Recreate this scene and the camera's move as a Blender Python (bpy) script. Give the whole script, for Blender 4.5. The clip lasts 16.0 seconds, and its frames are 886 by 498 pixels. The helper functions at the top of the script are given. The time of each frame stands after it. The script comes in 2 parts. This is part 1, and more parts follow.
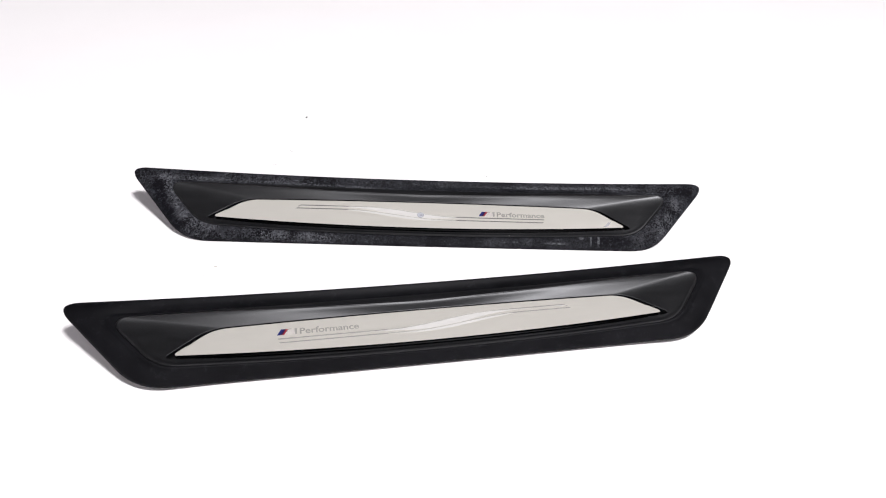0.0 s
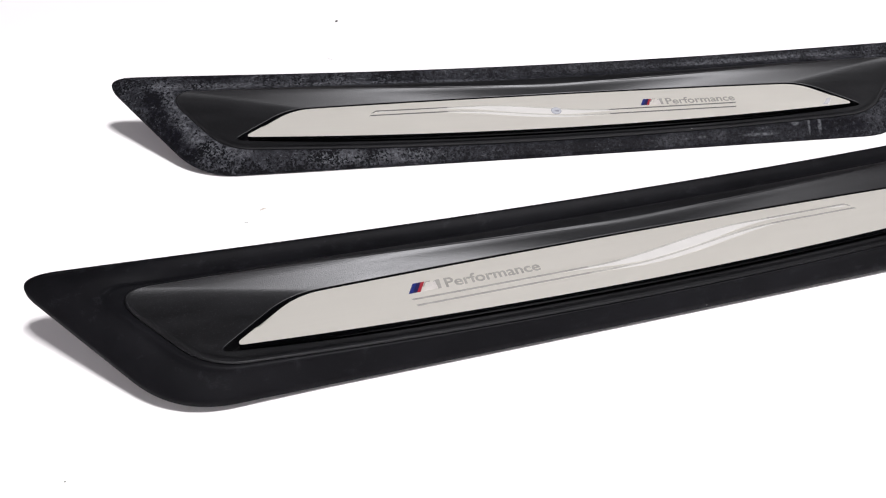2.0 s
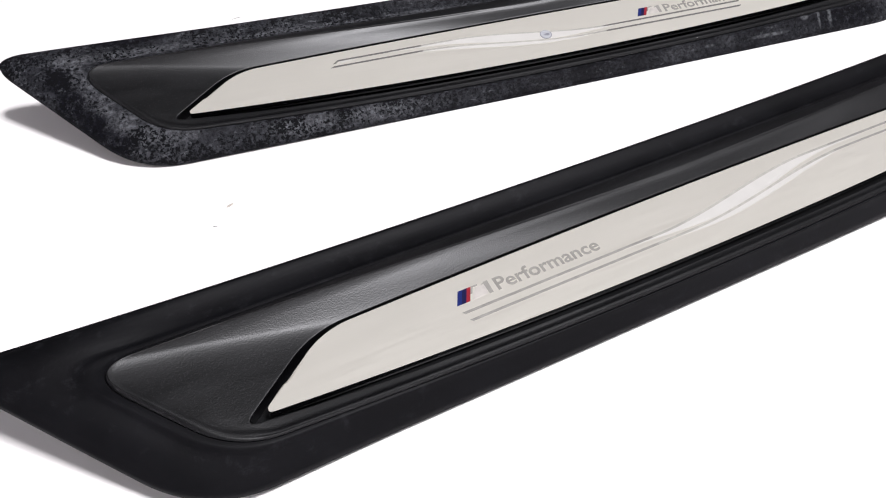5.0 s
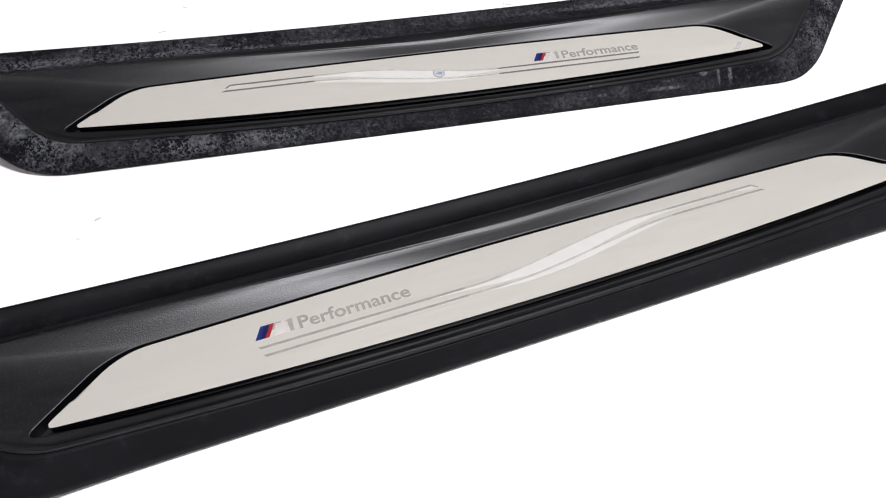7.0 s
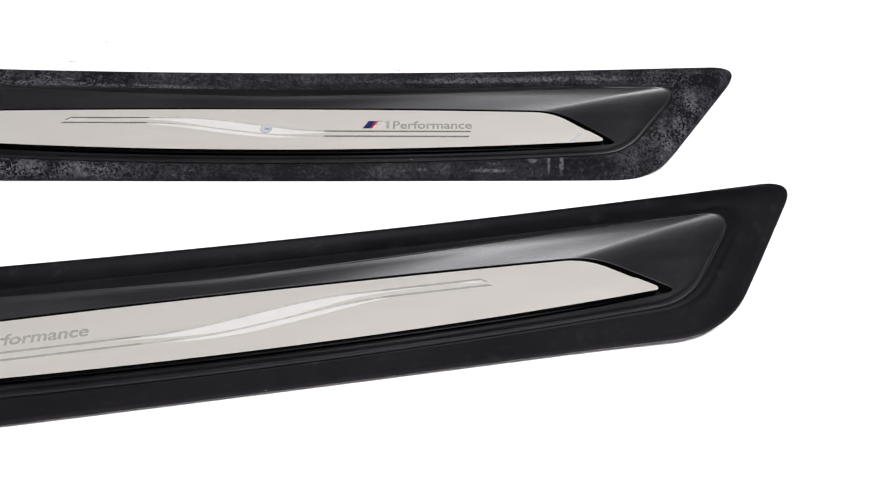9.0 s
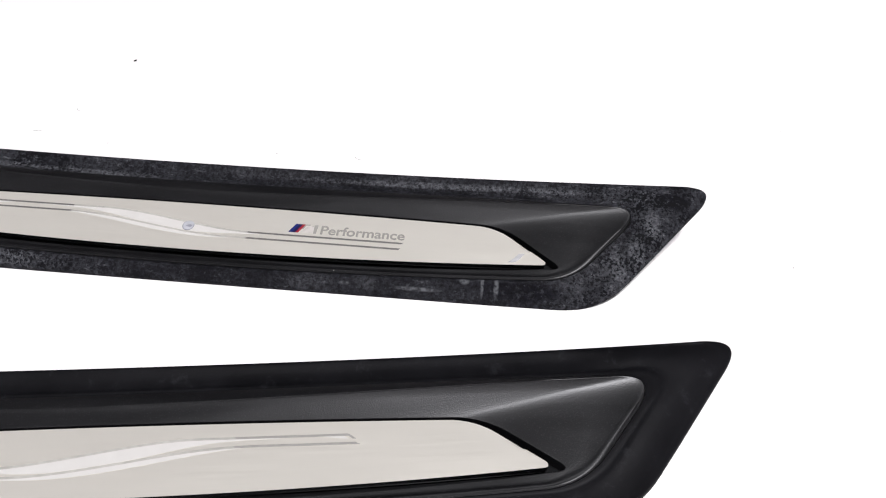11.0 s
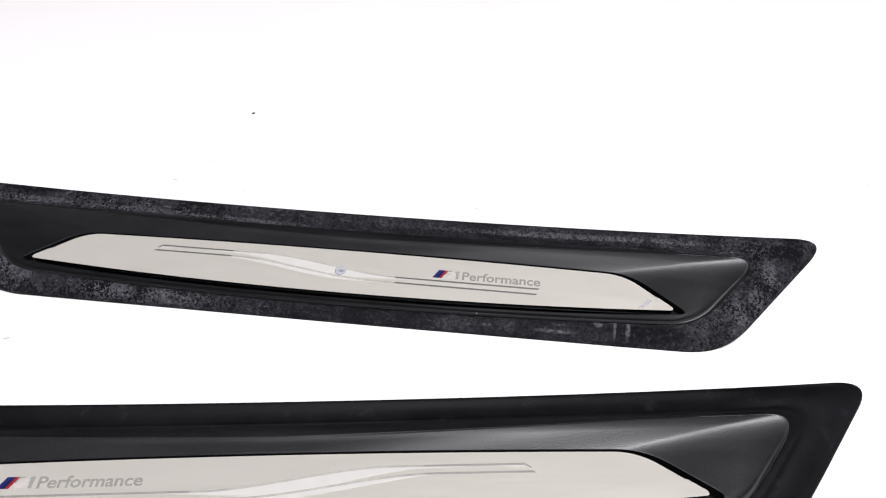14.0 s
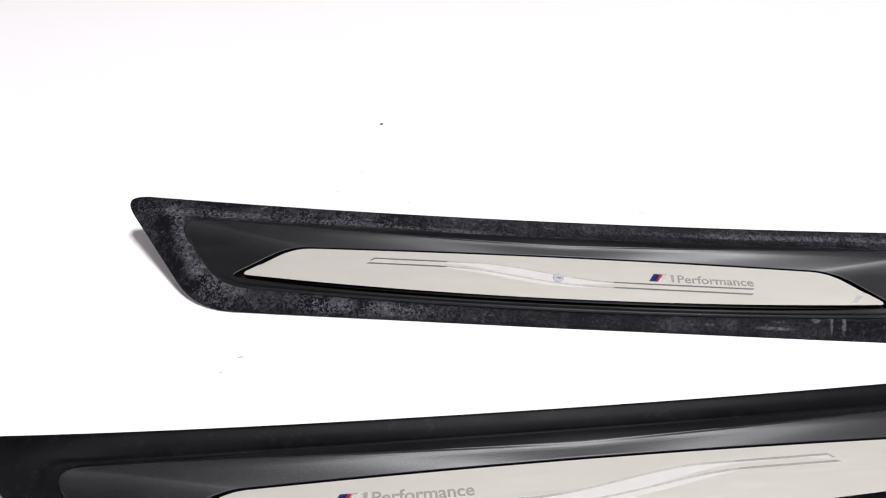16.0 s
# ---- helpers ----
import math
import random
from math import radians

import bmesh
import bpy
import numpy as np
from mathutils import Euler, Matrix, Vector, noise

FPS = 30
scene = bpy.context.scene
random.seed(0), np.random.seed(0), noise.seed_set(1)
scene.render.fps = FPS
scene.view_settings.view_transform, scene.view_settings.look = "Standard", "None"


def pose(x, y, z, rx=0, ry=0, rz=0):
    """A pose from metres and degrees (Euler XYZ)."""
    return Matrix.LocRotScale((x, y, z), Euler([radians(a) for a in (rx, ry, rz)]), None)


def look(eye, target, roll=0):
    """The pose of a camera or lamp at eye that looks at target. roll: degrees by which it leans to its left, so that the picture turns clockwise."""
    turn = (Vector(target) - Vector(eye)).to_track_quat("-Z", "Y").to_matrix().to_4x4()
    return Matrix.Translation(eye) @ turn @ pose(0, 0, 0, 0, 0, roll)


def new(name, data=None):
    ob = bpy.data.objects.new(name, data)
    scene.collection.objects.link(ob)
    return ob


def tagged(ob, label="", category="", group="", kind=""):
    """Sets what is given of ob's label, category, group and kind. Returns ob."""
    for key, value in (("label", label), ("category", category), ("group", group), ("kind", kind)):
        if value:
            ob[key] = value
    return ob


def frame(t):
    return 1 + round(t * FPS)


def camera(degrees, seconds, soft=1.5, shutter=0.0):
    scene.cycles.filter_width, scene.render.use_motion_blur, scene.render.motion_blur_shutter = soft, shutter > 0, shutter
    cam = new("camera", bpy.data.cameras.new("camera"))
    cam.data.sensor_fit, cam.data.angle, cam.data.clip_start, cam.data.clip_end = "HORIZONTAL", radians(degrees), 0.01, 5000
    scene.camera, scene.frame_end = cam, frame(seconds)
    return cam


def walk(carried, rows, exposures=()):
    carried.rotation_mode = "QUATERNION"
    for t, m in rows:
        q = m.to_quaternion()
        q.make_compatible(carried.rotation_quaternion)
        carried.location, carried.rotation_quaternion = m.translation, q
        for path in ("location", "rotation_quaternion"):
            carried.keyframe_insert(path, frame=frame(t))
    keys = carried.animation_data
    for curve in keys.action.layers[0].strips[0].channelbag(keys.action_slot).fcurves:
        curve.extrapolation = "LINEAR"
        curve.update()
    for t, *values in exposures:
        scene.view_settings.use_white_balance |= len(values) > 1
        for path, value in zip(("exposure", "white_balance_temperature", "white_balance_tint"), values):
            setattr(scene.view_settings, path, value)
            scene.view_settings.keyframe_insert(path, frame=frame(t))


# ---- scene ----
cam = camera(57.0, 16.0, soft=1.1)
PATH = [
    (0, (-0.08180, -0.42639, 0.41405), (0.25321, 1.15659, -0.76151), 3.423),
    (0.5, (-0.09021, -0.38473, 0.37043), (0.24685, 1.19718, -0.80598), 3.230),
    (1, (-0.11301, -0.33162, 0.31717), (0.23731, 1.25170, -0.85346), 2.712),
    (1.5, (-0.13771, -0.27638, 0.26706), (0.24421, 1.30170, -0.90077), 0.930),
    (2, (-0.16320, -0.23837, 0.22752), (0.28950, 1.32531, -0.93435), 0.170),
    (2.5, (-0.19062, -0.21831, 0.21098), (0.29960, 1.32971, -0.95663), 0.179),
    (3, (-0.21357, -0.19313, 0.20115), (0.32092, 1.29026, -1.02924), 0.815),
    (3.2, (-0.22112, -0.18408, 0.19960), (0.31125, 1.27010, -1.06607), 0.538),
    (5.3, (-0.17680, -0.15042, 0.22286), (0.45273, 1.15596, -1.15449), -1.921),
    (5.5, (-0.17051, -0.15053, 0.22445), (0.47081, 1.14563, -1.15709), -1.391),
    (6, (-0.16028, -0.15485, 0.22828), (0.48337, 1.13098, -1.16181), -1.387),
    (6.5, (-0.15046, -0.16439, 0.23148), (0.48081, 1.11732, -1.16806), 0.018),
    (7, (-0.11157, -0.18116, 0.23939), (0.42219, 1.16929, -1.13588), 0.273),
    (7.5, (-0.06859, -0.19655, 0.24521), (0.34585, 1.24730, -1.07521), -0.414),
    (8, (-0.03089, -0.20471, 0.24959), (0.29448, 1.27293, -1.05835), -1.002),
    (8.5, (0.01502, -0.21495, 0.24869), (0.30022, 1.27913, -1.04991), -0.197),
    (9, (0.05218, -0.22109, 0.25012), (0.30433, 1.28072, -1.04641), 0.586),
    (9.5, (0.08038, -0.21714, 0.25757), (0.27780, 1.30050, -1.02998), 0.661),
    (10, (0.10963, -0.20456, 0.25890), (0.26949, 1.32698, -1.01735), 0.735),
    (10.2, (0.11931, -0.19498, 0.25938), (0.25219, 1.34660, -1.00786), 0.590),
    (12.5, (0.14580, -0.16273, 0.26798), (0.13261, 1.42855, -0.94348), -1.165),
    (13, (0.13592, -0.17203, 0.27643), (0.12449, 1.42774, -0.92382), -1.127),
    (13.5, (0.10726, -0.18622, 0.28441), (0.10276, 1.42337, -0.90269), -0.899),
    (14, (0.07496, -0.19643, 0.28948), (0.08344, 1.42232, -0.88507), -0.525),
    (14.5, (0.04062, -0.19774, 0.29534), (0.07673, 1.42279, -0.87623), -0.042),
    (15, (0.00086, -0.19797, 0.29693), (0.07909, 1.42522, -0.86888), 0.590),
    (15.5, (-0.04213, -0.19475, 0.30033), (0.08801, 1.42385, -0.86723), 1.186),
    (16, (-0.08699, -0.19480, 0.29719), (0.10256, 1.41802, -0.87023), 1.504),
]
walk(cam, [(t, look(eye, target, roll)) for t, eye, target, roll in PATH])

# ---- light: one soft lamp high at the front right, in an added unseen room whose tones set fill and reflections ----
scene.view_settings.exposure = 0.0
KEY_WAY = Vector((0.265, -0.40, 0.877)).normalized()
KEY_AT = Vector((-0.24, 0.14, 0.0)) + 3.9 * KEY_WAY


def area_lamp(name, eye, target, width, depth, watts, colour):
    data = bpy.data.lights.new(name, "AREA")
    data.shape, data.size, data.size_y, data.energy, data.color = "RECTANGLE", width, depth, watts, colour
    ob = new(name, data)
    ob.matrix_world = look(eye, target)
    return ob


area_lamp("key_lamp", KEY_AT, (0.0, 0.1, 0.0), 0.51, 0.51, 200.0, (1.0, 0.98, 0.985))
world = bpy.data.worlds.new("world")
world.use_nodes = True
world.node_tree.nodes["Background"].inputs["Color"].default_value = (0.8, 0.8, 0.8, 1)
world.node_tree.nodes["Background"].inputs["Strength"].default_value = 0.3
scene.world = world


# ---- materials ----
def material(name, colour, rough, metal=0.0):
    m = bpy.data.materials.new(name)
    m.use_nodes = True
    b = m.node_tree.nodes["Principled BSDF"]
    b.inputs["Base Color"].default_value = (*colour, 1)
    b.inputs["Roughness"].default_value = rough
    b.inputs["Metallic"].default_value = metal
    return m, m.node_tree, b


def coords(tree, scale=(1, 1, 1)):
    tc, mp = tree.nodes.new("ShaderNodeTexCoord"), tree.nodes.new("ShaderNodeMapping")
    mp.inputs["Scale"].default_value = scale
    tree.links.new(tc.outputs["Object"], mp.inputs["Vector"])
    return mp.outputs["Vector"]


def noise_of(tree, vector, scale, detail=3.0, rough=0.5, warp=0.0):
    n = tree.nodes.new("ShaderNodeTexNoise")
    n.inputs["Scale"].default_value, n.inputs["Detail"].default_value = scale, detail
    n.inputs["Roughness"].default_value, n.inputs["Distortion"].default_value = rough, warp
    tree.links.new(vector, n.inputs["Vector"])
    return n.outputs["Fac"]


def ramp(tree, value, stops):
    r = tree.nodes.new("ShaderNodeValToRGB")
    for _ in stops[2:]:
        r.color_ramp.elements.new(0.5)
    for e, (at, c) in zip(r.color_ramp.elements, stops):
        e.position, e.color = at, (c, c, c, 1) if isinstance(c, (int, float)) else (*c, 1)
    tree.links.new(value, r.inputs["Fac"])
    return r.outputs["Color"]


def mix(tree, fac, a, b, how="MIX"):
    n = tree.nodes.new("ShaderNodeMix")
    n.data_type, n.blend_type = "RGBA", how
    for value, slot in ((fac, 0), (a, 6), (b, 7)):
        if isinstance(value, (int, float)):
            n.inputs[slot].default_value = value
        elif isinstance(value, tuple):
            n.inputs[slot].default_value = (*value, 1)
        else:
            tree.links.new(value, n.inputs[slot])
    return n.outputs[2]


def bump(tree, bsdf, height, strength, distance):
    n = tree.nodes.new("ShaderNodeBump")
    n.inputs["Strength"].default_value, n.inputs["Distance"].default_value = strength, distance
    tree.links.new(height, n.inputs["Height"])
    tree.links.new(n.outputs["Normal"], bsdf.inputs["Normal"])


def white_board():
    m, t, b = material("white_board", (0.87, 0.855, 0.865), 0.55)
    v = coords(t)
    n = noise_of(t, v, 6.0, 4.0)
    t.links.new(ramp(t, n, ((0.3, (0.865, 0.845, 0.86)), (0.7, (0.885, 0.87, 0.88)))), b.inputs["Base Color"])
    bump(t, b, noise_of(t, v, 900.0, 2.0), 0.05, 0.0002)
    return m


def wall_paint(name, colour):
    m, t, b = material(name, colour, 0.7)
    n = noise_of(t, coords(t), 3.0, 4.0)
    t.links.new(ramp(t, n, ((0.3, tuple(0.96 * c for c in colour)), (0.7, tuple(1.03 * c for c in colour)))), b.inputs["Base Color"])
    return m


def black_rubber():
    m, t, b = material("black_rubber", (0.006, 0.006, 0.008), 0.62)
    b.inputs["Specular IOR Level"].default_value = 0.1
    b.inputs["Specular Tint"].default_value = (0.95, 0.95, 1.0, 1)
    v = coords(t)
    big, fine = noise_of(t, v, 22.0, 5.0, 0.6), noise_of(t, v, 900.0, 2.0)
    dust = ramp(t, noise_of(t, v, 130.0, 6.0, 0.75, 0.3), ((0.57, 0.0), (0.86, 1.0)))
    haze = ramp(t, big, ((0.4, (0.0017, 0.0017, 0.0024)), (0.74, (0.005, 0.005, 0.0064))))
    t.links.new(mix(t, dust, haze, (0.02, 0.0205, 0.024)), b.inputs["Base Color"])
    t.links.new(ramp(t, big, ((0.3, 0.46), (0.7, 0.58))), b.inputs["Roughness"])
    bump(t, b, fine, 0.2, 0.0002)
    return m


def blot(t, cx, cy, rx, ry):
    """A soft oval mask round a place in millimetres, in the plan of the thing."""
    tc, mp, g = (t.nodes.new(k) for k in ("ShaderNodeTexCoord", "ShaderNodeMapping", "ShaderNodeTexGradient"))
    mp.inputs["Scale"].default_value = (1000.0 / rx, 1000.0 / ry, 0.0)
    mp.inputs["Location"].default_value = (-cx / rx, -cy / ry, 0.0)
    g.gradient_type = "SPHERICAL"
    t.links.new(tc.outputs["Object"], mp.inputs["Vector"])
    t.links.new(mp.outputs["Vector"], g.inputs["Vector"])
    return g.outputs["Fac"]


SCUFFS = ((148.0, -10.0, 1.0, 7.0), (154.6, -11.5, 1.6, 5.0), (117.0, -14.0, 14.0, 1.1), (82.0, -13.6, 3.2, 1.0), (139.5, -9.5, 3.0, 1.6))
WETTED = ((-229.0, 31.0, 7.0, 9.0), (-226.0, 18.0, 9.0, 10.0), (-219.0, 5.0, 10.0, 11.0), (-210.0, -6.0, 9.0, 8.0), (-245.0, 24.0, 7.0, 6.0), (238.0, 40.0, 11.0, 6.0), (-195.0, 48.0, 22.0, 4.0), (165.0, -12.0, 26.0, 5.0))
HAZED = ((214.0, 4.0, 42.0, 40.0), (-205.0, -8.0, 46.0, 14.0), (65.0, -14.0, 13.0, 5.0), (91.0, -13.0, 8.0, 4.0), (30.0, 45.0, 40.0, 4.0), (110.0, 45.0, 26.0, 5.0), (165.0, 43.0, 34.0, 5.0), (-150.0, 41.0, 60.0, 5.0), (-110.0, -13.0, 70.0, 7.0))
CRUST = ((-226.0, 40.0, 8.0, 6.0), (-223.0, 33.0, 6.0, 8.0), (-219.0, 24.0, 6.0, 9.0), (-212.5, 13.0, 6.0, 9.0), (-204.5, 3.0, 6.5, 8.0), (-196.0, -4.0, 9.0, 5.0), (-184.0, -7.5, 12.0, 4.0), (227.0, 27.0, 4.5, 9.0), (220.0, 13.0, 4.5, 10.0), (212.0, 3.0, 5.0, 8.0), (-200.0, 40.5, 40.0, 3.0), (-120.0, 39.5, 50.0, 2.4), (130.0, 43.0, 90.0, 2.2), (-60.0, 39.0, 40.0, 2.0), (-128.0, -13.0, 20.0, 4.0), (-92.0, -13.5, 22.0, 4.0))


def along(t, stops):
    """A mask that follows the length of the thing: stops of (millimetres, value)."""
    tc, sep, mr = (t.nodes.new(k) for k in ("ShaderNodeTexCoord", "ShaderNodeSeparateXYZ", "ShaderNodeMapRange"))
    mr.inputs["From Min"].default_value, mr.inputs["From Max"].default_value = -0.27, 0.27
    t.links.new(tc.outputs["Object"], sep.inputs["Vector"])
    t.links.new(sep.outputs["X"], mr.inputs["Value"])
    return ramp(t, mr.outputs["Result"], [((x + 270.0) / 540.0, v) for x, v in stops])


def stained_rubber():
    m, t, b = material("stained_rubber", (0.03, 0.03, 0.035), 0.65)
    b.inputs["Specular IOR Level"].default_value = 0.06
    v = coords(t)

    def both(*masks):
        out = masks[0]
        for k in masks[1:]:
            out = mix(t, 1.0, out, k, "MULTIPLY")
        return out

    weathered = along(t, ((-270, 1.0), (-110, 1.0), (-30, 0.6), (40, 0.3), (150, 0.4), (205, 0.95), (270, 1.0)))
    soft = ramp(t, noise_of(t, coords(t, (0.6, 1.3, 1.3)), 55.0, 6.0, 0.65, 0.5), ((0.38, 0.0), (0.66, 1.0)))
    veil = ramp(t, noise_of(t, v, 85.0, 8.0, 0.7, 0.3), ((0.36, 0.12), (0.58, 1.0)))
    dapple = ramp(t, noise_of(t, v, 560.0, 6.0, 0.75, 0.2), ((0.36, 0.25), (0.64, 1.75)))
    cluster = noise_of(t, v, 70.0, 4.0, 0.6)
    pits = ramp(t, mix(t, 0.4, noise_of(t, v, 700.0, 4.0, 0.65, 0.2), cluster), ((0.462, 1.0), (0.48, 0.0)))
    clots = ramp(t, noise_of(t, v, 300.0, 7.0, 0.75, 0.4), ((0.5, 1.0), (0.6, 0.15)))
    flecks = ramp(t, noise_of(t, coords(t, (0.6, 1.6, 1.6)), 380.0, 6.0, 0.72, 0.5), ((0.56, 0.0), (0.66, 1.0)))
    flaky = ramp(t, noise_of(t, v, 360.0, 6.0, 0.7, 0.3), ((0.4, 0.15), (0.58, 1.0)))
    colour = mix(t, soft, (0.0042, 0.0043, 0.006), (0.0135, 0.0139, 0.0172))
    colour = mix(t, both(veil, weathered), colour, (0.022, 0.0227, 0.027))
    for spot in HAZED:
        colour = mix(t, both(ramp(t, blot(t, *spot), ((0.0, 0.0), (0.5, 0.75))), veil), colour, (0.028, 0.0287, 0.0335))
    colour = mix(t, both(flecks, veil, weathered), colour, (0.095, 0.098, 0.11))
    for spot in CRUST:
        colour = mix(t, both(ramp(t, blot(t, *spot), ((0.0, 0.0), (0.45, 0.9))), flaky), colour, (0.066, 0.068, 0.077))
    for spot in WETTED:
        colour = mix(t, both(ramp(t, blot(t, *spot), ((0.0, 0.0), (0.45, 1.0))), clots), colour, (0.0035, 0.0035, 0.0055))
    colour = mix(t, 1.0, colour, dapple, "MULTIPLY")
    colour = mix(t, both(pits, ramp(t, weathered, ((0.0, 0.35), (1.0, 1.0)))), colour, (0.003, 0.003, 0.0042))
    for spot in SCUFFS:
        colour = mix(t, both(ramp(t, blot(t, *spot), ((0.05, 0.0), (0.6, 0.9))), flaky), colour, (0.1, 0.104, 0.115))
    t.links.new(colour, b.inputs["Base Color"])
    bump(t, b, noise_of(t, v, 600.0, 3.0), 0.3, 0.0002)
    return m


def grained_plastic():
    m, t, b = material("grained_plastic", (0.006, 0.006, 0.007), 0.36)
    b.inputs["Specular IOR Level"].default_value = 0.35
    b.inputs["Specular Tint"].default_value = (0.95, 0.96, 1.0, 1)
    v = coords(t)
    grain = noise_of(t, v, 2100.0, 1.0, 0.6, 0.1)
    wear = noise_of(t, coords(t, (0.5, 3.0, 3.0)), 60.0, 4.0)
    shade = ramp(t, wear, ((0.35, (0.0012, 0.0012, 0.0016)), (0.7, (0.0026, 0.0026, 0.0033))))
    # Glints of the grain, put into the base colour as tiny lighter flecks.
    painted_glints = ramp(t, noise_of(t, v, 1700.0, 2.0, 0.7), ((0.58, 0.0), (0.68, 1.0)))
    t.links.new(mix(t, painted_glints, shade, (0.013, 0.013, 0.015)), b.inputs["Base Color"])
    t.links.new(ramp(t, wear, ((0.3, 0.35), (0.7, 0.395))), b.inputs["Roughness"])
    bump(t, b, grain, 0.38, 0.00012)
    return m


def brushed_metal():
    m, t, b = material("brushed_metal", (0.84, 0.81, 0.75), 0.42, 0.66)
    fine = noise_of(t, coords(t, (24.0, 1900.0, 1900.0)), 1.0, 3.0, 0.6)
    broad = noise_of(t, coords(t, (14.0, 260.0, 260.0)), 1.0, 4.0, 0.6)
    tone = mix(t, broad, (0.765, 0.743, 0.69), (0.8, 0.777, 0.722))
    t.links.new(mix(t, fine, tone, (0.82, 0.796, 0.74)), b.inputs["Base Color"])
    t.links.new(ramp(t, fine, ((0.3, 0.38), (0.7, 0.46))), b.inputs["Roughness"])
    bump(t, b, fine, 0.03, 0.0001)
    return m


def tinted(name, colour, rough, metal=0.0, scale=300.0, swing=0.12):
    m, t, b = material(name, colour, rough, metal)
    n = noise_of(t, coords(t), scale, 3.0)
    low, high = (tuple(min(1.0, c * k) for c in colour) for k in (1 - swing, 1 + swing))
    t.links.new(ramp(t, n, ((0.3, low), (0.7, high))), b.inputs["Base Color"])
    return m


WHITE_BOARD, PALE_PAINT, GREY_PAINT, SLATE_PAINT, DARK_PAINT = white_board(), wall_paint("pale_paint", (0.86, 0.845, 0.85)), wall_paint("grey_paint", (0.48, 0.465, 0.485)), wall_paint("slate_paint", (0.16, 0.156, 0.163)), wall_paint("dark_paint", (0.05, 0.049, 0.051))
BLACK_RUBBER, STAINED_RUBBER, GRAINED_PLASTIC = black_rubber(), stained_rubber(), grained_plastic()
BRUSHED_METAL = brushed_metal()
GLOSS_BLACK = tinted("gloss_black", (0.003, 0.003, 0.004), 0.2)
# Base colour carries the whiter sheen that the polish has beside the brushed metal.
POLISHED = tinted("polished_metal", (0.69, 0.68, 0.665), 0.34, 0.3, 120.0, 0.03)
BAR_GREY = tinted("bar_grey", (0.33, 0.32, 0.305), 0.45, 0.3)
ENGRAVED = tinted("engraved_line", (0.3, 0.291, 0.28), 0.5, 0.3)
FADING, SHALLOW = tinted("fading_line", (0.4, 0.39, 0.37), 0.5, 0.3), tinted("shallow_line", (0.46, 0.448, 0.425), 0.5, 0.3)
# Darker line tone, used on the far plate.
DARK_GROOVE = tinted("darker_groove", (0.14, 0.135, 0.13), 0.5, 0.3)
PALE_MARK = tinted("pale_mark", (0.72, 0.685, 0.66), 0.4, 0.5)
LETTER_GREY, PALE_LETTER = tinted("letter_grey", (0.29, 0.28, 0.265), 0.45, 0.3), tinted("pale_letter", (0.31, 0.30, 0.285), 0.45, 0.3)
BLUE, NAVY, RED = tinted("blue_enamel", (0.009, 0.018, 0.12), 0.35), tinted("navy_enamel", (0.008, 0.008, 0.05), 0.35), tinted("red_enamel", (0.24, 0.014, 0.026), 0.35)
DARK_LINT = tinted("dark_lint", (0.008, 0.0075, 0.007), 0.9, 0.0, 2000.0)
FILM_SMUDGE = tinted("dark_film", (0.2, 0.205, 0.24), 0.5)
FILM_DARK = tinted("dull_film", (0.36, 0.36, 0.38), 0.5)
FILM_GREY, LINT, HAIR, BROWN = tinted("grey_film", (0.37, 0.38, 0.42), 0.5), tinted("lint", (0.11, 0.10, 0.09), 0.9, 0.0, 2000.0), tinted("pale_fibre", (0.25, 0.25, 0.25), 0.8), tinted("brown_fleck", (0.47, 0.43, 0.39), 0.9, 0.0, 1500.0)


# ---- mesh helpers ----
def part(name, bm, mat, parent=None, label="", smooth=None):
    me = bpy.data.meshes.new(name)
    bm.to_mesh(me)
    bm.free()
    me.materials.append(mat)
    if smooth is not None:
        me.shade_smooth()
        me.set_sharp_from_angle(angle=radians(smooth))
    ob = new(name, me)
    ob.parent = parent
    return tagged(ob, label)


MM = 0.001
N_LONG, N_END, N_BEND = 72, 18, 12


def bend(a, corner, b, n):
    """A rounded corner from a to b, both ends left out."""
    return [a.lerp(corner, s).lerp(corner.lerp(b, s), s) for s in ((k + 1) / (n + 1) for k in range(n))]


def loop(back, front, xb, xf, rb, rf):
    """A closed trapezoid loop in millimetres: back(x) and front(x) give y and z; xb, xf are its corners, rb, rf their rounding."""
    bc, fc = Vector((xb, *back(xb))), Vector((xf, *front(xf)))
    down = (fc - bc).normalized()
    right = [Vector((x, *back(x))) for x in (xb - rb) * np.linspace(0, 1, N_LONG // 2 + 1)]
    b1, b2 = right[-1], bc + rb * down
    f1, f2 = fc - rf * down, Vector((xf - rf, *front(xf - rf)))
    right += bend(b1, bc, b2, N_BEND) + [b2.lerp(f1, s) for s in np.linspace(0, 1, N_END)] + bend(f1, fc, f2, N_BEND)
    right += [Vector((x, *front(x))) for x in (xf - rf) * np.linspace(1, 0, N_LONG // 2 + 1)]
    left = [Vector((-p.x, p.y, p.z)) for p in reversed(right[1:-1])]
    return right + left


def between(a, b, f, dz=0.0):
    return [p.lerp(q, f) + Vector((0, 0, dz)) for p, q in zip(a, b)]


def lifted(a, dz):
    return [p + Vector((0, 0, dz)) for p in a]


BOW = 1.89


def bow_rise(x):
    return BOW * math.sin(math.pi / 2 * min(abs(x) / 215.0, 1.0)) ** 2


def bowed(a):
    """Bends a loop: the ends rise and come a little forward."""
    out = []
    for p in a:
        rise = bow_rise(p.x)
        out.append(p + Vector((0, -0.93 * rise, rise)))
    return out


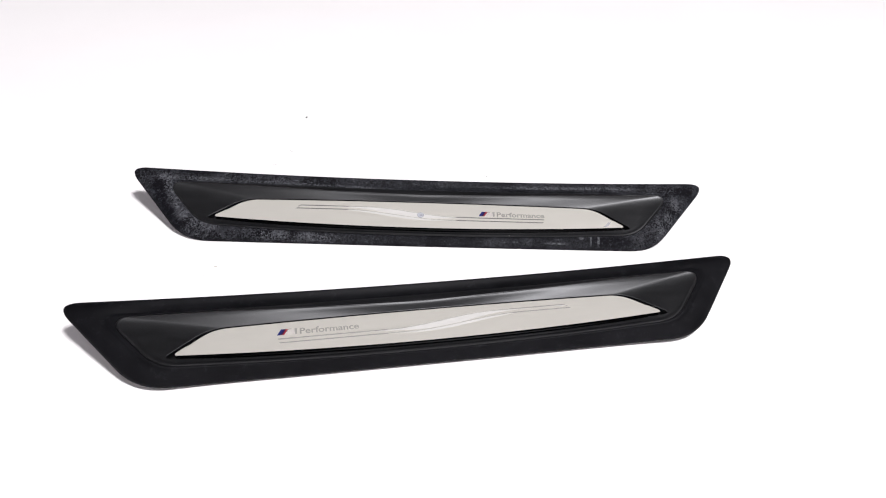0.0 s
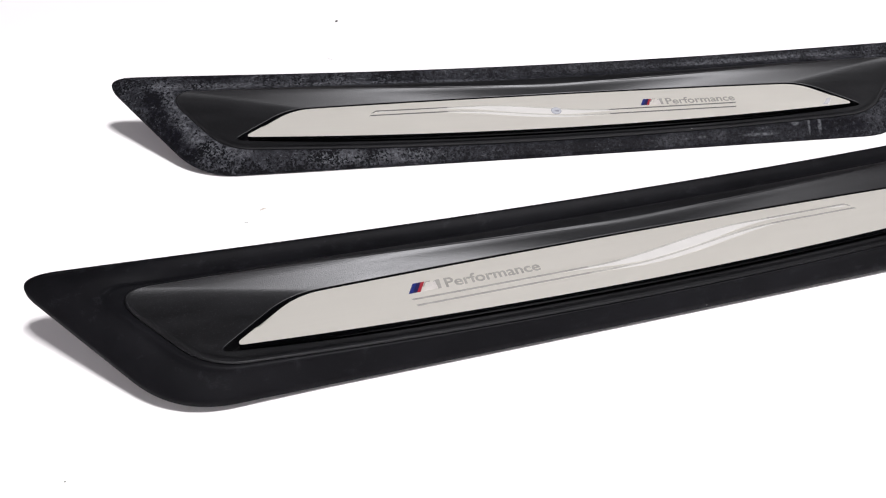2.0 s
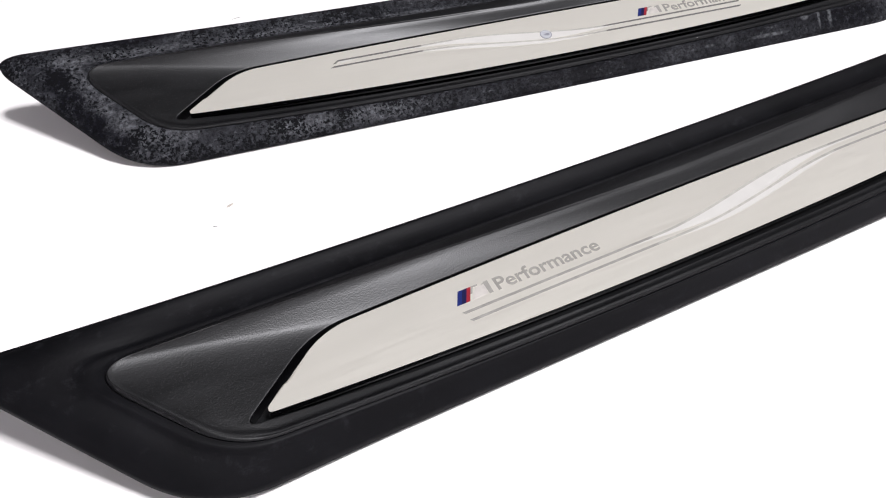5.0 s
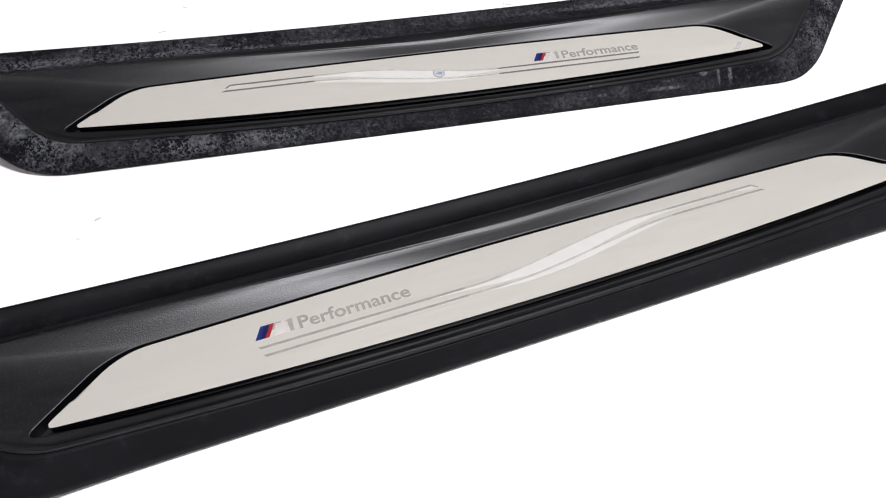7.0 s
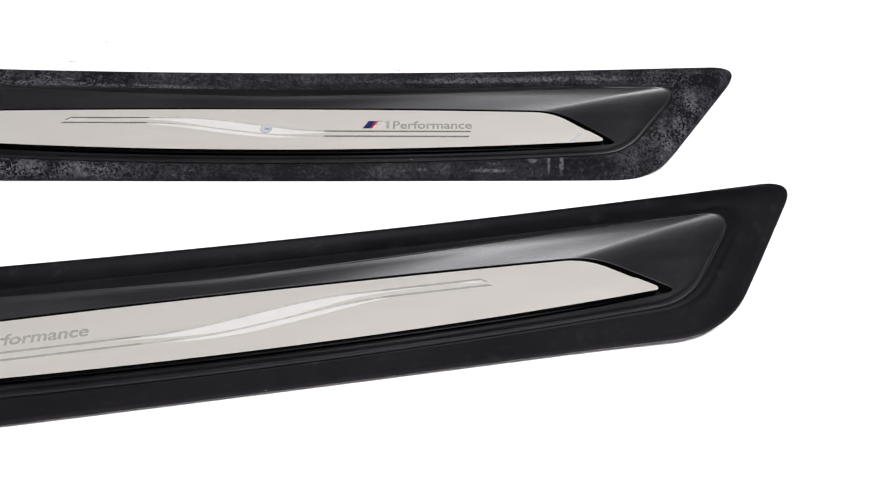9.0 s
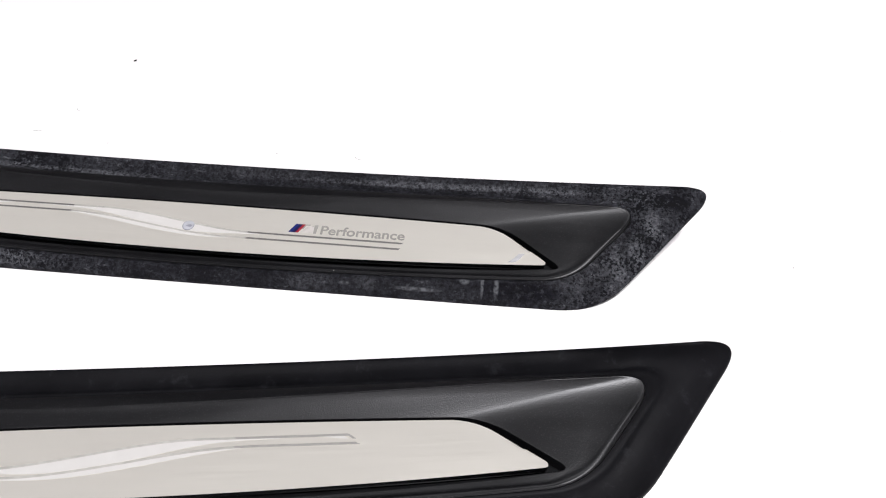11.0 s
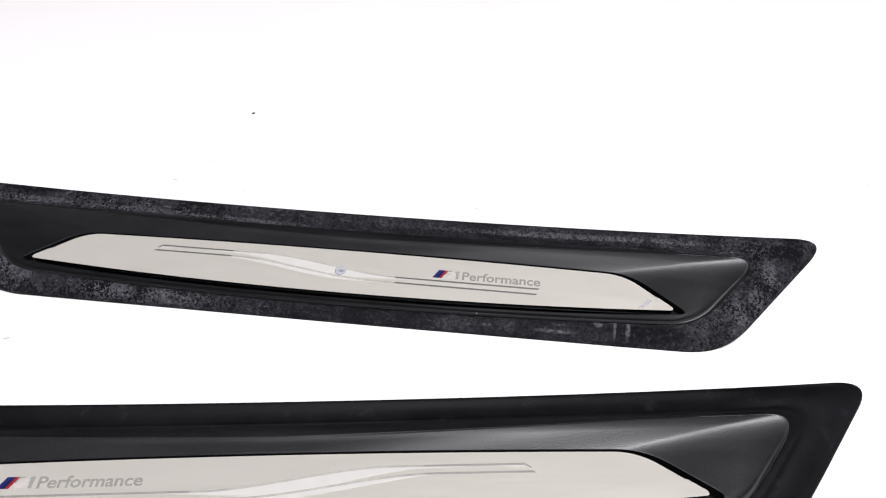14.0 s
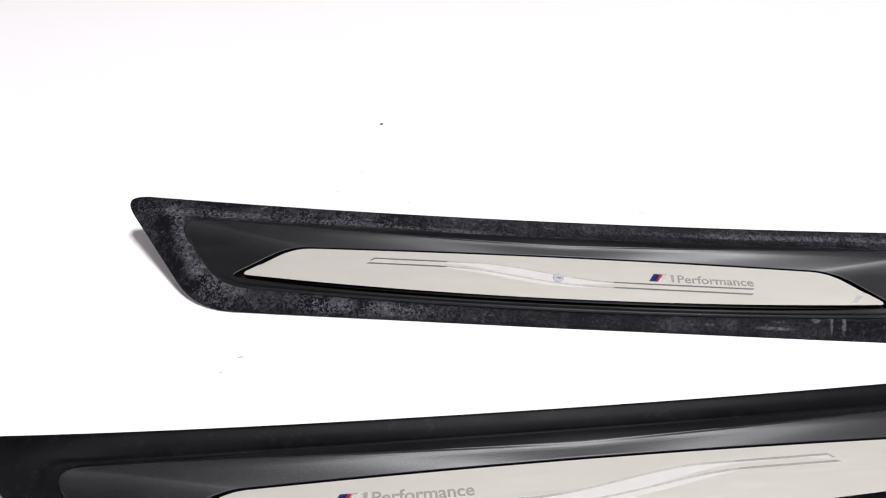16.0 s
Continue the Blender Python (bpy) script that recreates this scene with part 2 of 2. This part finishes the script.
def bow_mesh(bm):
    for v in bm.verts:
        v.co = bowed([v.co / MM])[0] * MM
    return bm


def smooth_step(s):
    s = min(1.0, max(0.0, s))
    return s * s * (3 - 2 * s)


def inward(a, b, reach, dz=0.0):
    """Each point of a loop, moved by a length towards its partner in another loop, and lifted."""
    return [p.lerp(q, min(1.0, reach / max(1e-6, (q - p).length))) + Vector((0, 0, dz)) for p, q in zip(a, b)]


def beaded(a, rise):
    """Lifts the long runs of a loop into a bead that dies away towards the ends."""
    return [p + Vector((0, 0, rise * (1.0 - 0.8 * smooth_step((abs(p.x) - 150.0) / 60.0)))) for p in a]


def drooped(a, drop):
    """Lets the front edge of a loop hang down to the ground, less so at its two corners."""
    out = []
    for p in a:
        k = drop * min(1.0, max(0.0, (12.0 - p.y) / 24.0)) * (1.0 - 0.75 * smooth_step((abs(p.x) - 140.0) / 60.0))
        out.append(p + Vector((0, 0.75 * k, -k)))
    return out


def dished(a, dip):
    """Lowers the back run of a loop by dip, and fades out towards the front."""
    return [p - Vector((0, 0, dip * min(1.0, max(0.0, (p.y - 24.0) / 10.0)) * min(1.0, max(0.0, (236.0 - abs(p.x)) / 30.0)))) for p in a]


def crowned(a, rise):
    """Raises the two ends of a loop, where the flange is domed."""
    return [p + Vector((0, 0, rise * min(1.0, max(0.0, (abs(p.x) - 188.0) / 26.0)))) for p in a]


def skinned(loops, across=False):
    bm = bmesh.new()
    rings = [[bm.verts.new(p * MM) for p in ring] for ring in loops]
    for a, b in zip(rings, rings[1:]):
        for k in range(len(a)):
            n = (k + 1) % len(a)
            bm.faces.new((a[k], a[n], b[n], b[k]))
    if across:
        last, n = rings[-1], len(rings[-1]) // 2
        for k in range(n // 2):
            for q in ((k, k + 1, n - k - 1, n - k), ((2 * n - k) % (2 * n), 2 * n - k - 1, n + k + 1, n + k)):
                if len(set(q)) == 4:
                    bm.faces.new([last[c] for c in q])
    bmesh.ops.recalc_face_normals(bm, faces=bm.faces)
    return bm


def slab(outline, z0, z1):
    """A thin flat piece from an outline in millimetres."""
    bm = bmesh.new()
    low, high = ([bm.verts.new((x * MM, y * MM, z * MM)) for x, y in outline] for z in (z0, z1))
    bm.faces.new(high)
    bm.faces.new(list(reversed(low)))
    for k in range(len(low)):
        n = (k + 1) % len(low)
        bm.faces.new((low[k], low[n], high[n], high[k]))
    bmesh.ops.recalc_face_normals(bm, faces=bm.faces)
    return bm


def strip(top, bottom, z0, z1):
    """A thin ribbon between two lines of (x, y) in millimetres."""
    bm = bmesh.new()
    rows = [[bm.verts.new((x * MM, y * MM, z * MM)) for x, y in line] for line, z in ((top, z0), (top, z1), (bottom, z1), (bottom, z0))]
    for a, b in zip(rows, rows[1:] + rows[:1]):
        for k in range(len(a) - 1):
            bm.faces.new((a[k], a[k + 1], b[k + 1], b[k]))
    for k in (0, -1):
        bm.faces.new([row[k] for row in rows])
    bmesh.ops.recalc_face_normals(bm, faces=bm.faces)
    return bm


# ---- the board, and an added unseen room toned to shape fill and reflections ----
def board(name, x0, x1, y0, y1, z0, z1, mat, label, category):
    bm = bmesh.new()
    bmesh.ops.create_cube(bm, size=1.0, matrix=Matrix.Translation(((x0 + x1) / 2, (y0 + y1) / 2, (z0 + z1) / 2)) @ Matrix.Diagonal((x1 - x0, y1 - y0, z1 - z0, 1)))
    return tagged(part(name, bm, mat, None, label), category=category, kind="structure")


board("floor", -2.6, 2.6, -2.6, 2.6, -0.05, 0.0, WHITE_BOARD, "plain white matt board with faint specks", "floor")
# Unseen: north, east and ceiling dark to dim reflections, west and south fill shadows.
board("added_wall_north", -2.6, 2.6, 2.6, 2.7, 0.0, 3.7, SLATE_PAINT, "unseen slate grey wall, added to darken reflections", "wall")
board("added_wall_south", -2.6, 2.6, -2.7, -2.6, 0.0, 3.7, PALE_PAINT, "unseen warm white wall, added to fill the shadows", "wall")
board("added_wall_east", 2.6, 2.7, -2.7, 2.7, 0.0, 3.7, SLATE_PAINT, "unseen slate grey wall, added to darken reflections", "wall")
board("added_wall_west", -2.7, -2.6, -2.7, 2.7, 0.0, 3.7, GREY_PAINT, "unseen grey wall, added to fill the shadows", "wall")
board("ceiling", -2.7, 2.7, -2.7, 2.7, 3.7, 3.8, DARK_PAINT, "unseen dark grey ceiling, added to darken reflections", "ceiling")


# ---- the scuff plates ----
def outer_back(x):
    u = min(abs(x) / 240.0, 1.04)
    return 48.72 - 0.36 * u**2 + 0.98 * u**4 + 2.1 * u**8, 3.9 + 5.6 * u**2 - 2.7 * u**8


def outer_front(x):
    u = x / 200.0
    return -16.89 + 0.98 * u**2 - 0.89 * u**4, -9.75 + 0.36 * u**2


def pod_back(x):
    return 36.8 - 0.2 * (x / 200.0) ** 2, 3.3 + 2.4 * math.sin(math.pi / 2 * min(1.0, abs(x) / 205.0)) ** 2


def pod_front(x):
    u = x / 190.0
    return -10.6 + 7.4 * u**2 - 1.8 * u**4, -4.6 + 2.3 * u**4


def ridge_back(x):
    return 32.0 + 1.8 * (x / 190.0) ** 2, 2.2 + 5.0 * math.sin(math.pi / 2 * min(1.0, abs(x) / 195.0)) ** 2


def ridge_front(x):
    u = x / 190.0
    return -9.6 + 7.4 * u**2 - 1.8 * u**4, -4.5 + 2.2 * u**4


def rim_back(x):
    return plate_back(x)[0] + 0.9, 0.25


def plate_front(x):
    u = x / 175.0
    return -5.33 + 6.5 * u**2, 0.0


def rim_front(x):
    return plate_front(x)[0] - 0.9, -3.7 + 2.4 * (x / 185.0) ** 6


def plate_back(x):
    return 23.84 - 1.7 * (x / 150.0) ** 2 - 0.05 * (x / 150.0) ** 4, 0.0


def wave_high(x):
    return 7.8 + 9.5 * smooth_step((x + 32.0) / 80.0)


def wave_low(x):
    return 4.2 + 9.5 * smooth_step((x + 20.0) / 86.0)


def word_parts(word, x0, x1, y0, height, z, mat, parent):
    """The letters of a word, each a mesh of its own, between x0 and x1 on the base line y0."""
    cu = bpy.data.curves.new("word", "FONT")
    cu.body, cu.size, cu.offset, cu.extrude = word, 1.0, 0.02, 0.01
    cu.resolution_u = 4
    tmp = new("word", cu)
    bpy.context.view_layer.update()
    me = bpy.data.meshes.new_from_object(tmp.evaluated_get(bpy.context.evaluated_depsgraph_get()))
    bpy.data.objects.remove(tmp)
    bpy.data.curves.remove(cu)
    bm = bmesh.new()
    bm.from_mesh(me)
    bpy.data.meshes.remove(me)
    bmesh.ops.remove_doubles(bm, verts=bm.verts, dist=1e-5)
    xs = [v.co.x for v in bm.verts]
    left, wide = min(xs), max(xs) - min(xs)
    tall = max(v.co.y for v in bm.verts if v.co.x < left + 0.1 * wide)
    for v in bm.verts:
        v.co = Vector(((x0 + (v.co.x - left) / wide * (x1 - x0)) * MM, (y0 + v.co.y / tall * height) * MM, (z + v.co.z * 4.0) * MM))
    todo = set(bm.faces)
    while todo:
        seen, stack = set(), [next(iter(todo))]
        while stack:
            f = stack.pop()
            if f in seen:
                continue
            seen.add(f)
            stack += [g for e in f.edges for g in e.link_faces if g not in seen]
        todo -= seen
        one, made = bmesh.new(), {}
        for f in seen:
            for v in f.verts:
                if v not in made:
                    made[v] = one.verts.new(v.co)
            one.faces.new([made[v] for v in f.verts])
        part("letter", bow_mesh(one), mat, parent)
    bm.free()


def scuff_plate(rubber, groove, ink, flip, skew, reach, droop, lag, word_x, word_y, label, flange_label):
    """One trim: a rubber base with a raised plastic surround and a brushed plate with its print. flip: -1 turns the wave round; skew: the twist of its back edge; reach: how much longer its right end is; droop: how far its front edge hangs; lag: how much later its wave rises."""
    trim = tagged(new("scuff_plate"), label, "scuff plate", "pair of scuff plates")
    outer = loop(outer_back, outer_front, 260.8, 203.2, 16.5, 22.0)
    outer = [p + Vector((0, 0, skew * p.x / 240.0 * (p.y + 18.0) / 68.0)) for p in outer]
    outer = drooped([p + Vector((reach * smooth_step((p.x - 140.0) / 90.0), 0, 0)) for p in outer], droop)
    pod = loop(pod_back, pod_front, 225.0, 189.6, 20.0, 15.0)
    ridge = loop(ridge_back, ridge_front, 221.8, 187.8, 15.0, 13.5)
    rim = loop(rim_back, rim_front, 155.2, 185.0, 11.5, 5.0)
    plate = loop(plate_back, plate_front, 151.9, 178.4, 10.0, 3.6)
    pod, ridge, rim, plate = bowed(pod), bowed(ridge), bowed(rim), bowed(plate)
    # base: underside, rolled outer edge, flange, bead and the groove round the surround
    base = [lifted(pod, -4.5), between(outer, pod, 0.04, -2.8), lifted(outer, -2.4), lifted(outer, -0.8), between(outer, pod, 0.03, -0.1), between(outer, pod, 0.08, 0.0)]
    base += [crowned(dished(between(outer, pod, f, 0.0), dip), rise) for f, dip, rise in ((0.13, 0.15, 0.55), (0.22, 0.6, 0.95), (0.35, 1.3, 1.25), (0.5, 1.8, 1.25), (0.62, 2.0, 0.85), (0.72, 2.1, 0.3))]
    base += [dished(between(outer, pod, f, dz), dip) for f, dz, dip in ((0.78, 0.1, 2.2), (0.82, 0.3, 2.2), (0.86, 0.36, 2.2), (0.9, 0.16, 2.2), (0.94, -0.1, 2.0), (0.975, -0.4, 1.7))]
    base += [dished(lifted(pod, -0.6), 1.2), lifted(between(pod, ridge, 0.3), -1.6)]
    part("base", skinned(base), rubber, trim, flange_label, 35)
    # surround: side, ridge, sloping faces and the inner edge of the opening
    pan = [Vector((p.x, p.y, q.z - 6.4)) for p, q in zip(rim, plate)]
    surround = [lifted(between(pod, ridge, 0.05), -1.9), between(pod, ridge, 0.12, -0.2), between(pod, ridge, 0.34, 0.06), beaded(between(pod, ridge, 0.7, 0.15), 0.2)]
    surround += [beaded(inward(ridge, rim, w, 0.05), rise) for w, rise in ((0.0, 0.3), (0.5, 0.36), (1.0, 0.3), (1.5, 0.16), (2.0, 0.04))] + [inward(ridge, rim, 2.7)]
    surround += [between(inward(ridge, rim, 2.7), inward(rim, ridge, 0.9), f) for f in (0.33, 0.66)]
    surround += [inward(rim, ridge, w, dz) for w, dz in ((0.9, 0.0), (0.5, 0.0), (0.22, -0.04), (0.07, -0.15), (0.0, -0.4))] + [pan]
    inner = [Vector((p.x, p.y + 0.5 * (9.0 - p.y), p.z - 6.4)) for p in plate]
    part("surround", skinned(surround + [inner], across=True), GRAINED_PLASTIC, trim, "black grained plastic surround with a sloping band", 32)
    # plate: a thin sheet on a black carrier, whose flank shows in the gap
    axis = [Vector((p.x, 9.0 - 0.93 * bow_rise(p.x), p.z)) for p in plate]
    stem = [Vector((0.9 * p.x, p.y + 0.4 * (q.y - p.y), p.z)) for p, q in zip(plate, axis)]
    flank = [lifted(stem, -6.2), lifted(between(plate, axis, 0.07), -4.2), lifted(between(plate, axis, 0.03), -2.2), lifted(inward(plate, axis, 0.25), -1.0), lifted(inward(plate, axis, 0.06), -0.4), lifted(inward(plate, axis, 0.03), -0.11), lifted(inward(plate, axis, 0.5), -0.11)]
    part("carrier", skinned(flank, across=True), GLOSS_BLACK, trim, "glossy black carrier under the plate", 40)
    top = [lifted(inward(plate, axis, 0.5), -0.1), lifted(plate, -0.1), plate, inward(plate, axis, 0.6), between(plate, axis, 0.1)]
    metal = part("plate", skinned(top, across=True), BRUSHED_METAL, trim, "brushed aluminium plate with an engraved wave", 25)
    # wave: two engraved lines, the polished field between them and a streak below, their sheen put in as colour
    def inlay(name, bm, mat, label=""):
        return part(name, bow_mesh(bm), mat, metal, label)

    grid = [-108.0 + k for k in range(219)]

    def high(x):
        return wave_high(x - lag)

    def low(x):
        return wave_low(x - lag)

    def line(f, x0, x1, up, first=0.0, last=0.0):
        xs = [x for x in grid if x0 <= x <= x1]
        xs[0], xs[-1] = xs[0] + first, xs[-1] + last
        return [(flip * x, f(x) + up) for x in xs]

    for f, x0, x1 in ((high, -108, 105), (low, -107, 108)):
        for a, b, mat in ((x0, -30, groove), (-30, -14, FADING), (-14, 48, SHALLOW), (48, 64, FADING), (64, x1, groove)):
            inlay("wave_line", strip(line(f, a, b, 0.5), line(f, a, b, -0.5, 0.9 * (a == x0), 1.9 * (b == x1)), -0.2, 0.06), mat)
    field = [x for x in grid if -43 <= x <= 80]
    full = [smooth_step((x + 44.0) / 46.0) * (1 - 0.9 * smooth_step((x - 24.0) / 54.0)) for x in field]
    inlay("wave_field", strip([(flip * x, high(x) - 0.45) for x in field], [(flip * x, high(x) - 0.5 - (high(x) - low(x) - 1.1) * k) for x, k in zip(field, full)], -0.2, 0.05), POLISHED, "polished field of the wave, its sheen put in as colour")
    streak = [x for x in grid if -20 <= x <= 66]
    inlay("wave_streak", strip([(flip * x, low(x) - 0.5) for x in streak], [(flip * x, low(x) - 0.55 - 2.0 * math.sin(math.pi * (x + 20.5) / 87.0)) for x in streak], -0.2, 0.05), POLISHED, "polished streak, its highlight put in as colour")
    inlay("wave_tip", slab([(flip * a, high(105) + c) for a, c in ((96, -0.45), (103.5, -0.45), (105.2, -1.6), (101.5, -1.3))], -0.2, 0.05), POLISHED, "polished tip of the wave, its highlight put in as colour")
    inlay("wave_end", slab([(flip * a, high(105) + c) for a, c in ((104.4, 0.36), (105.6, 0.36), (108.2, -1.7), (106.9, -1.7))], -0.2, 0.055), groove)
    # mark: three slanted stripes and two pale bars, then the word
    x, y = word_x, word_y
    for name, mat, a, b in (("stripe", BLUE, 0.0, 1.75), ("stripe", NAVY, 1.75, 3.5), ("stripe", RED, 3.5, 5.0)):
        inlay(name, slab([(x + a, y), (x + b, y), (x + b + 3.0, y + 5.4), (x + a + 3.0, y + 5.4)], -0.2, 0.07), mat)
    inlay("mark_field", slab([(x + 6.2, y + 0.2), (x + 12.2, y + 0.2), (x + 12.8, y + 4.4), (x + 9.2, y + 4.4)], -0.2, 0.04), PALE_MARK, "faint pale field")
    inlay("mark_bar", slab([(x + 6.0, y + 2.6), (x + 7.2, y + 2.6), (x + 8.8, y + 5.4), (x + 8.2, y + 5.4)], -0.2, 0.06), BAR_GREY)
    inlay("mark_bar", slab([(x + 8.4, y + 4.8), (x + 10.2, y + 4.8), (x + 10.5, y + 5.4), (x + 8.7, y + 5.4)], -0.2, 0.06), BAR_GREY)
    inlay("mark_bar", slab([(x + 12.6, y), (x + 14.0, y), (x + 14.4, y + 5.4), (x + 13.0, y + 5.4), (x + 11.0, y + 4.2), (x + 12.5, y + 4.6)], -0.2, 0.06), BAR_GREY)
    word_parts("Performance", x + 16.1, x + 58.2, y, 5.3, 0.03, ink, metal)
    return trim


near = scuff_plate(BLACK_RUBBER, ENGRAVED, PALE_LETTER, 1, -1.58, 1.7, 2.4, 4.0, -108.2, 11.3, "black rubber car scuff plate with brushed aluminium insert, on white board", "clean black rubber base with a rolled edge")
near.matrix_world = pose(0.00377, 0.00480, 0.01855, 6.480, -0.133, 0.603)
far = scuff_plate(STAINED_RUBBER, DARK_GROOVE, LETTER_GREY, -1, 0.05, 0.0, -0.9, 0.0, 50.0, 9.9, "weathered grey-stained black car scuff plate with brushed insert, on white board", "black rubber base mottled with grey stains and scuffs")
far.matrix_world = pose(0.02002, 0.15051, 0.01509, 13.792, 0.196, -8.419)


def on(thing, x, y, z):
    return thing.matrix_world @ (bowed([Vector((x, y, z))])[0] * MM)


# grey film spots stuck on the weathered plate
def film_spot(at, turn, outline, label, mat):
    ob = part("film_spot", slab(outline, 0.0, 0.08), mat, None, label)
    tagged(ob, category="film spot", group="film spots on the plate")
    ob.matrix_world = Matrix.Translation(at) @ turn
    return ob


far_turn = far.matrix_world.to_3x3().to_4x4()
sticker = film_spot(on(far, -1.0, 9.3, 0.07), far_turn, [(2.9 * math.cos(a) * (1 + 0.06 * math.sin(3 * a)), 3.0 * math.sin(a)) for a in np.linspace(0, 2 * math.pi, 28, endpoint=False)], "round translucent grey sticker on the brushed plate", FILM_GREY)
part("smudge", slab([(0.3 + 1.5 * math.cos(a), -0.2 + 0.8 * math.sin(a) * (1 + 0.5 * math.cos(a))) for a in np.linspace(0, 2 * math.pi, 20, endpoint=False)], 0.06, 0.1), FILM_SMUDGE, sticker, "darker smudge under the sticker")
part("rim", strip([(3.0 * math.cos(a), 3.1 * math.sin(a)) for a in np.linspace(2.2, 6.6, 24)], [(2.6 * math.cos(a), 2.7 * math.sin(a)) for a in np.linspace(2.2, 6.6, 24)], 0.04, 0.1), FILM_SMUDGE, sticker, "darker curled rim of the sticker")
film_spot(on(far, 163.2, 4.4, 0.01), far_turn, [(-4.2, -3.0), (-1.0, -2.8), (0.9, -1.4), (2.2, 0.4), (3.6, 2.6), (0.9, 2.5), (-0.3, 0.8), (-1.8, -1.0)], "small grey torn film remnant on the brushed plate", FILM_DARK)


# ---- dust and fibres on the board ----
def speck(at, length, width, turn, label="tiny dark dust speck on the white board", mat=None):
    bm = bmesh.new()
    bmesh.ops.create_icosphere(bm, subdivisions=2, radius=1.0)
    for v in bm.verts:
        k = 1 + 0.35 * noise.noise(v.co * 1.7 + Vector((at[0] * 91, at[1] * 57, 0)))
        v.co = Vector((v.co.x * k * length / 2, v.co.y * k * width / 2, (v.co.z * k * 0.4 + 0.36) * width / 2)) * MM
    ob = tagged(part("dust_speck", bm, mat or LINT, None, label, 60), category="dust speck", group="dust on the board")
    ob.matrix_world = pose(*at, 0, 0, turn)
    return ob


def fibre(at, length, sag, turn):
    bm, rings = bmesh.new(), []
    for k in range(15):
        u = k / 14 * 2 - 1
        c = Vector((u * length / 2, sag * (1 - u * u) + 0.12 * sag * math.sin(5 * u), 0.11))
        rings.append([bm.verts.new((c + Vector((0, 0.11 * math.cos(a), 0.11 * math.sin(a)))) * MM) for a in (0.0, 1.257, 2.513, 3.77, 5.027)])
    for a, b in zip(rings, rings[1:]):
        for k in range(5):
            bm.faces.new((a[k], a[(k + 1) % 5], b[(k + 1) % 5], b[k]))
    bm.faces.new(rings[0])
    bm.faces.new(rings[-1])
    bmesh.ops.recalc_face_normals(bm, faces=bm.faces)
    ob = tagged(part("fibre", bm, HAIR, None, "short pale grey fibre on the white board", 60), category="fibre", group="fibres on the board")
    ob.matrix_world = pose(*at, 0, 0, turn)
    return ob


speck((-0.0700, 0.3869, 0.0), 2.8, 2.1, 60, "dark dust speck on the white board", DARK_LINT)
speck((-0.1541, 0.1268, 0.0), 3.6, 1.2, 18, "elongated brown fleck on the white board", BROWN)
speck((-0.2370, -0.0287, 0.0), 0.9, 0.7, 0, "tiny pale dust speck on the white board", HAIR)
speck((0.3632, 0.2697, 0.0), 1.0, 0.7, 30)
speck((0.3221, 0.1371, 0.0), 0.8, 0.7, 0)
speck((0.2891, 0.4777, 0.0), 0.9, 0.6, 0)
speck((-0.0563, 0.2708, 0.0), 0.8, 0.5, 0)
speck((0.0499, 0.2548, 0.0), 0.8, 0.5, 0)
speck((-0.1634, 0.1166, 0.0), 2.2, 0.5, -20, "thin pale dust smear on the white board", HAIR)
speck(on(far, 76.2, -8.4, -4.1), 0.8, 0.6, 0, "tiny pale dust grain on the plate's lip", HAIR)
speck(on(near, 15.5, -17.4, -10.1), 0.6, 0.5, 0, "tiny pale dust grain on the rubber edge", HAIR)
fibre((-0.1053, 0.2876, 0.0), 5.0, 0.2, 4)
fibre((-0.0877, 0.3142, 0.0), 5.0, 0.8, 130)
fibre((0.0997, 0.2473, 0.0), 6.0, 0.9, 140)
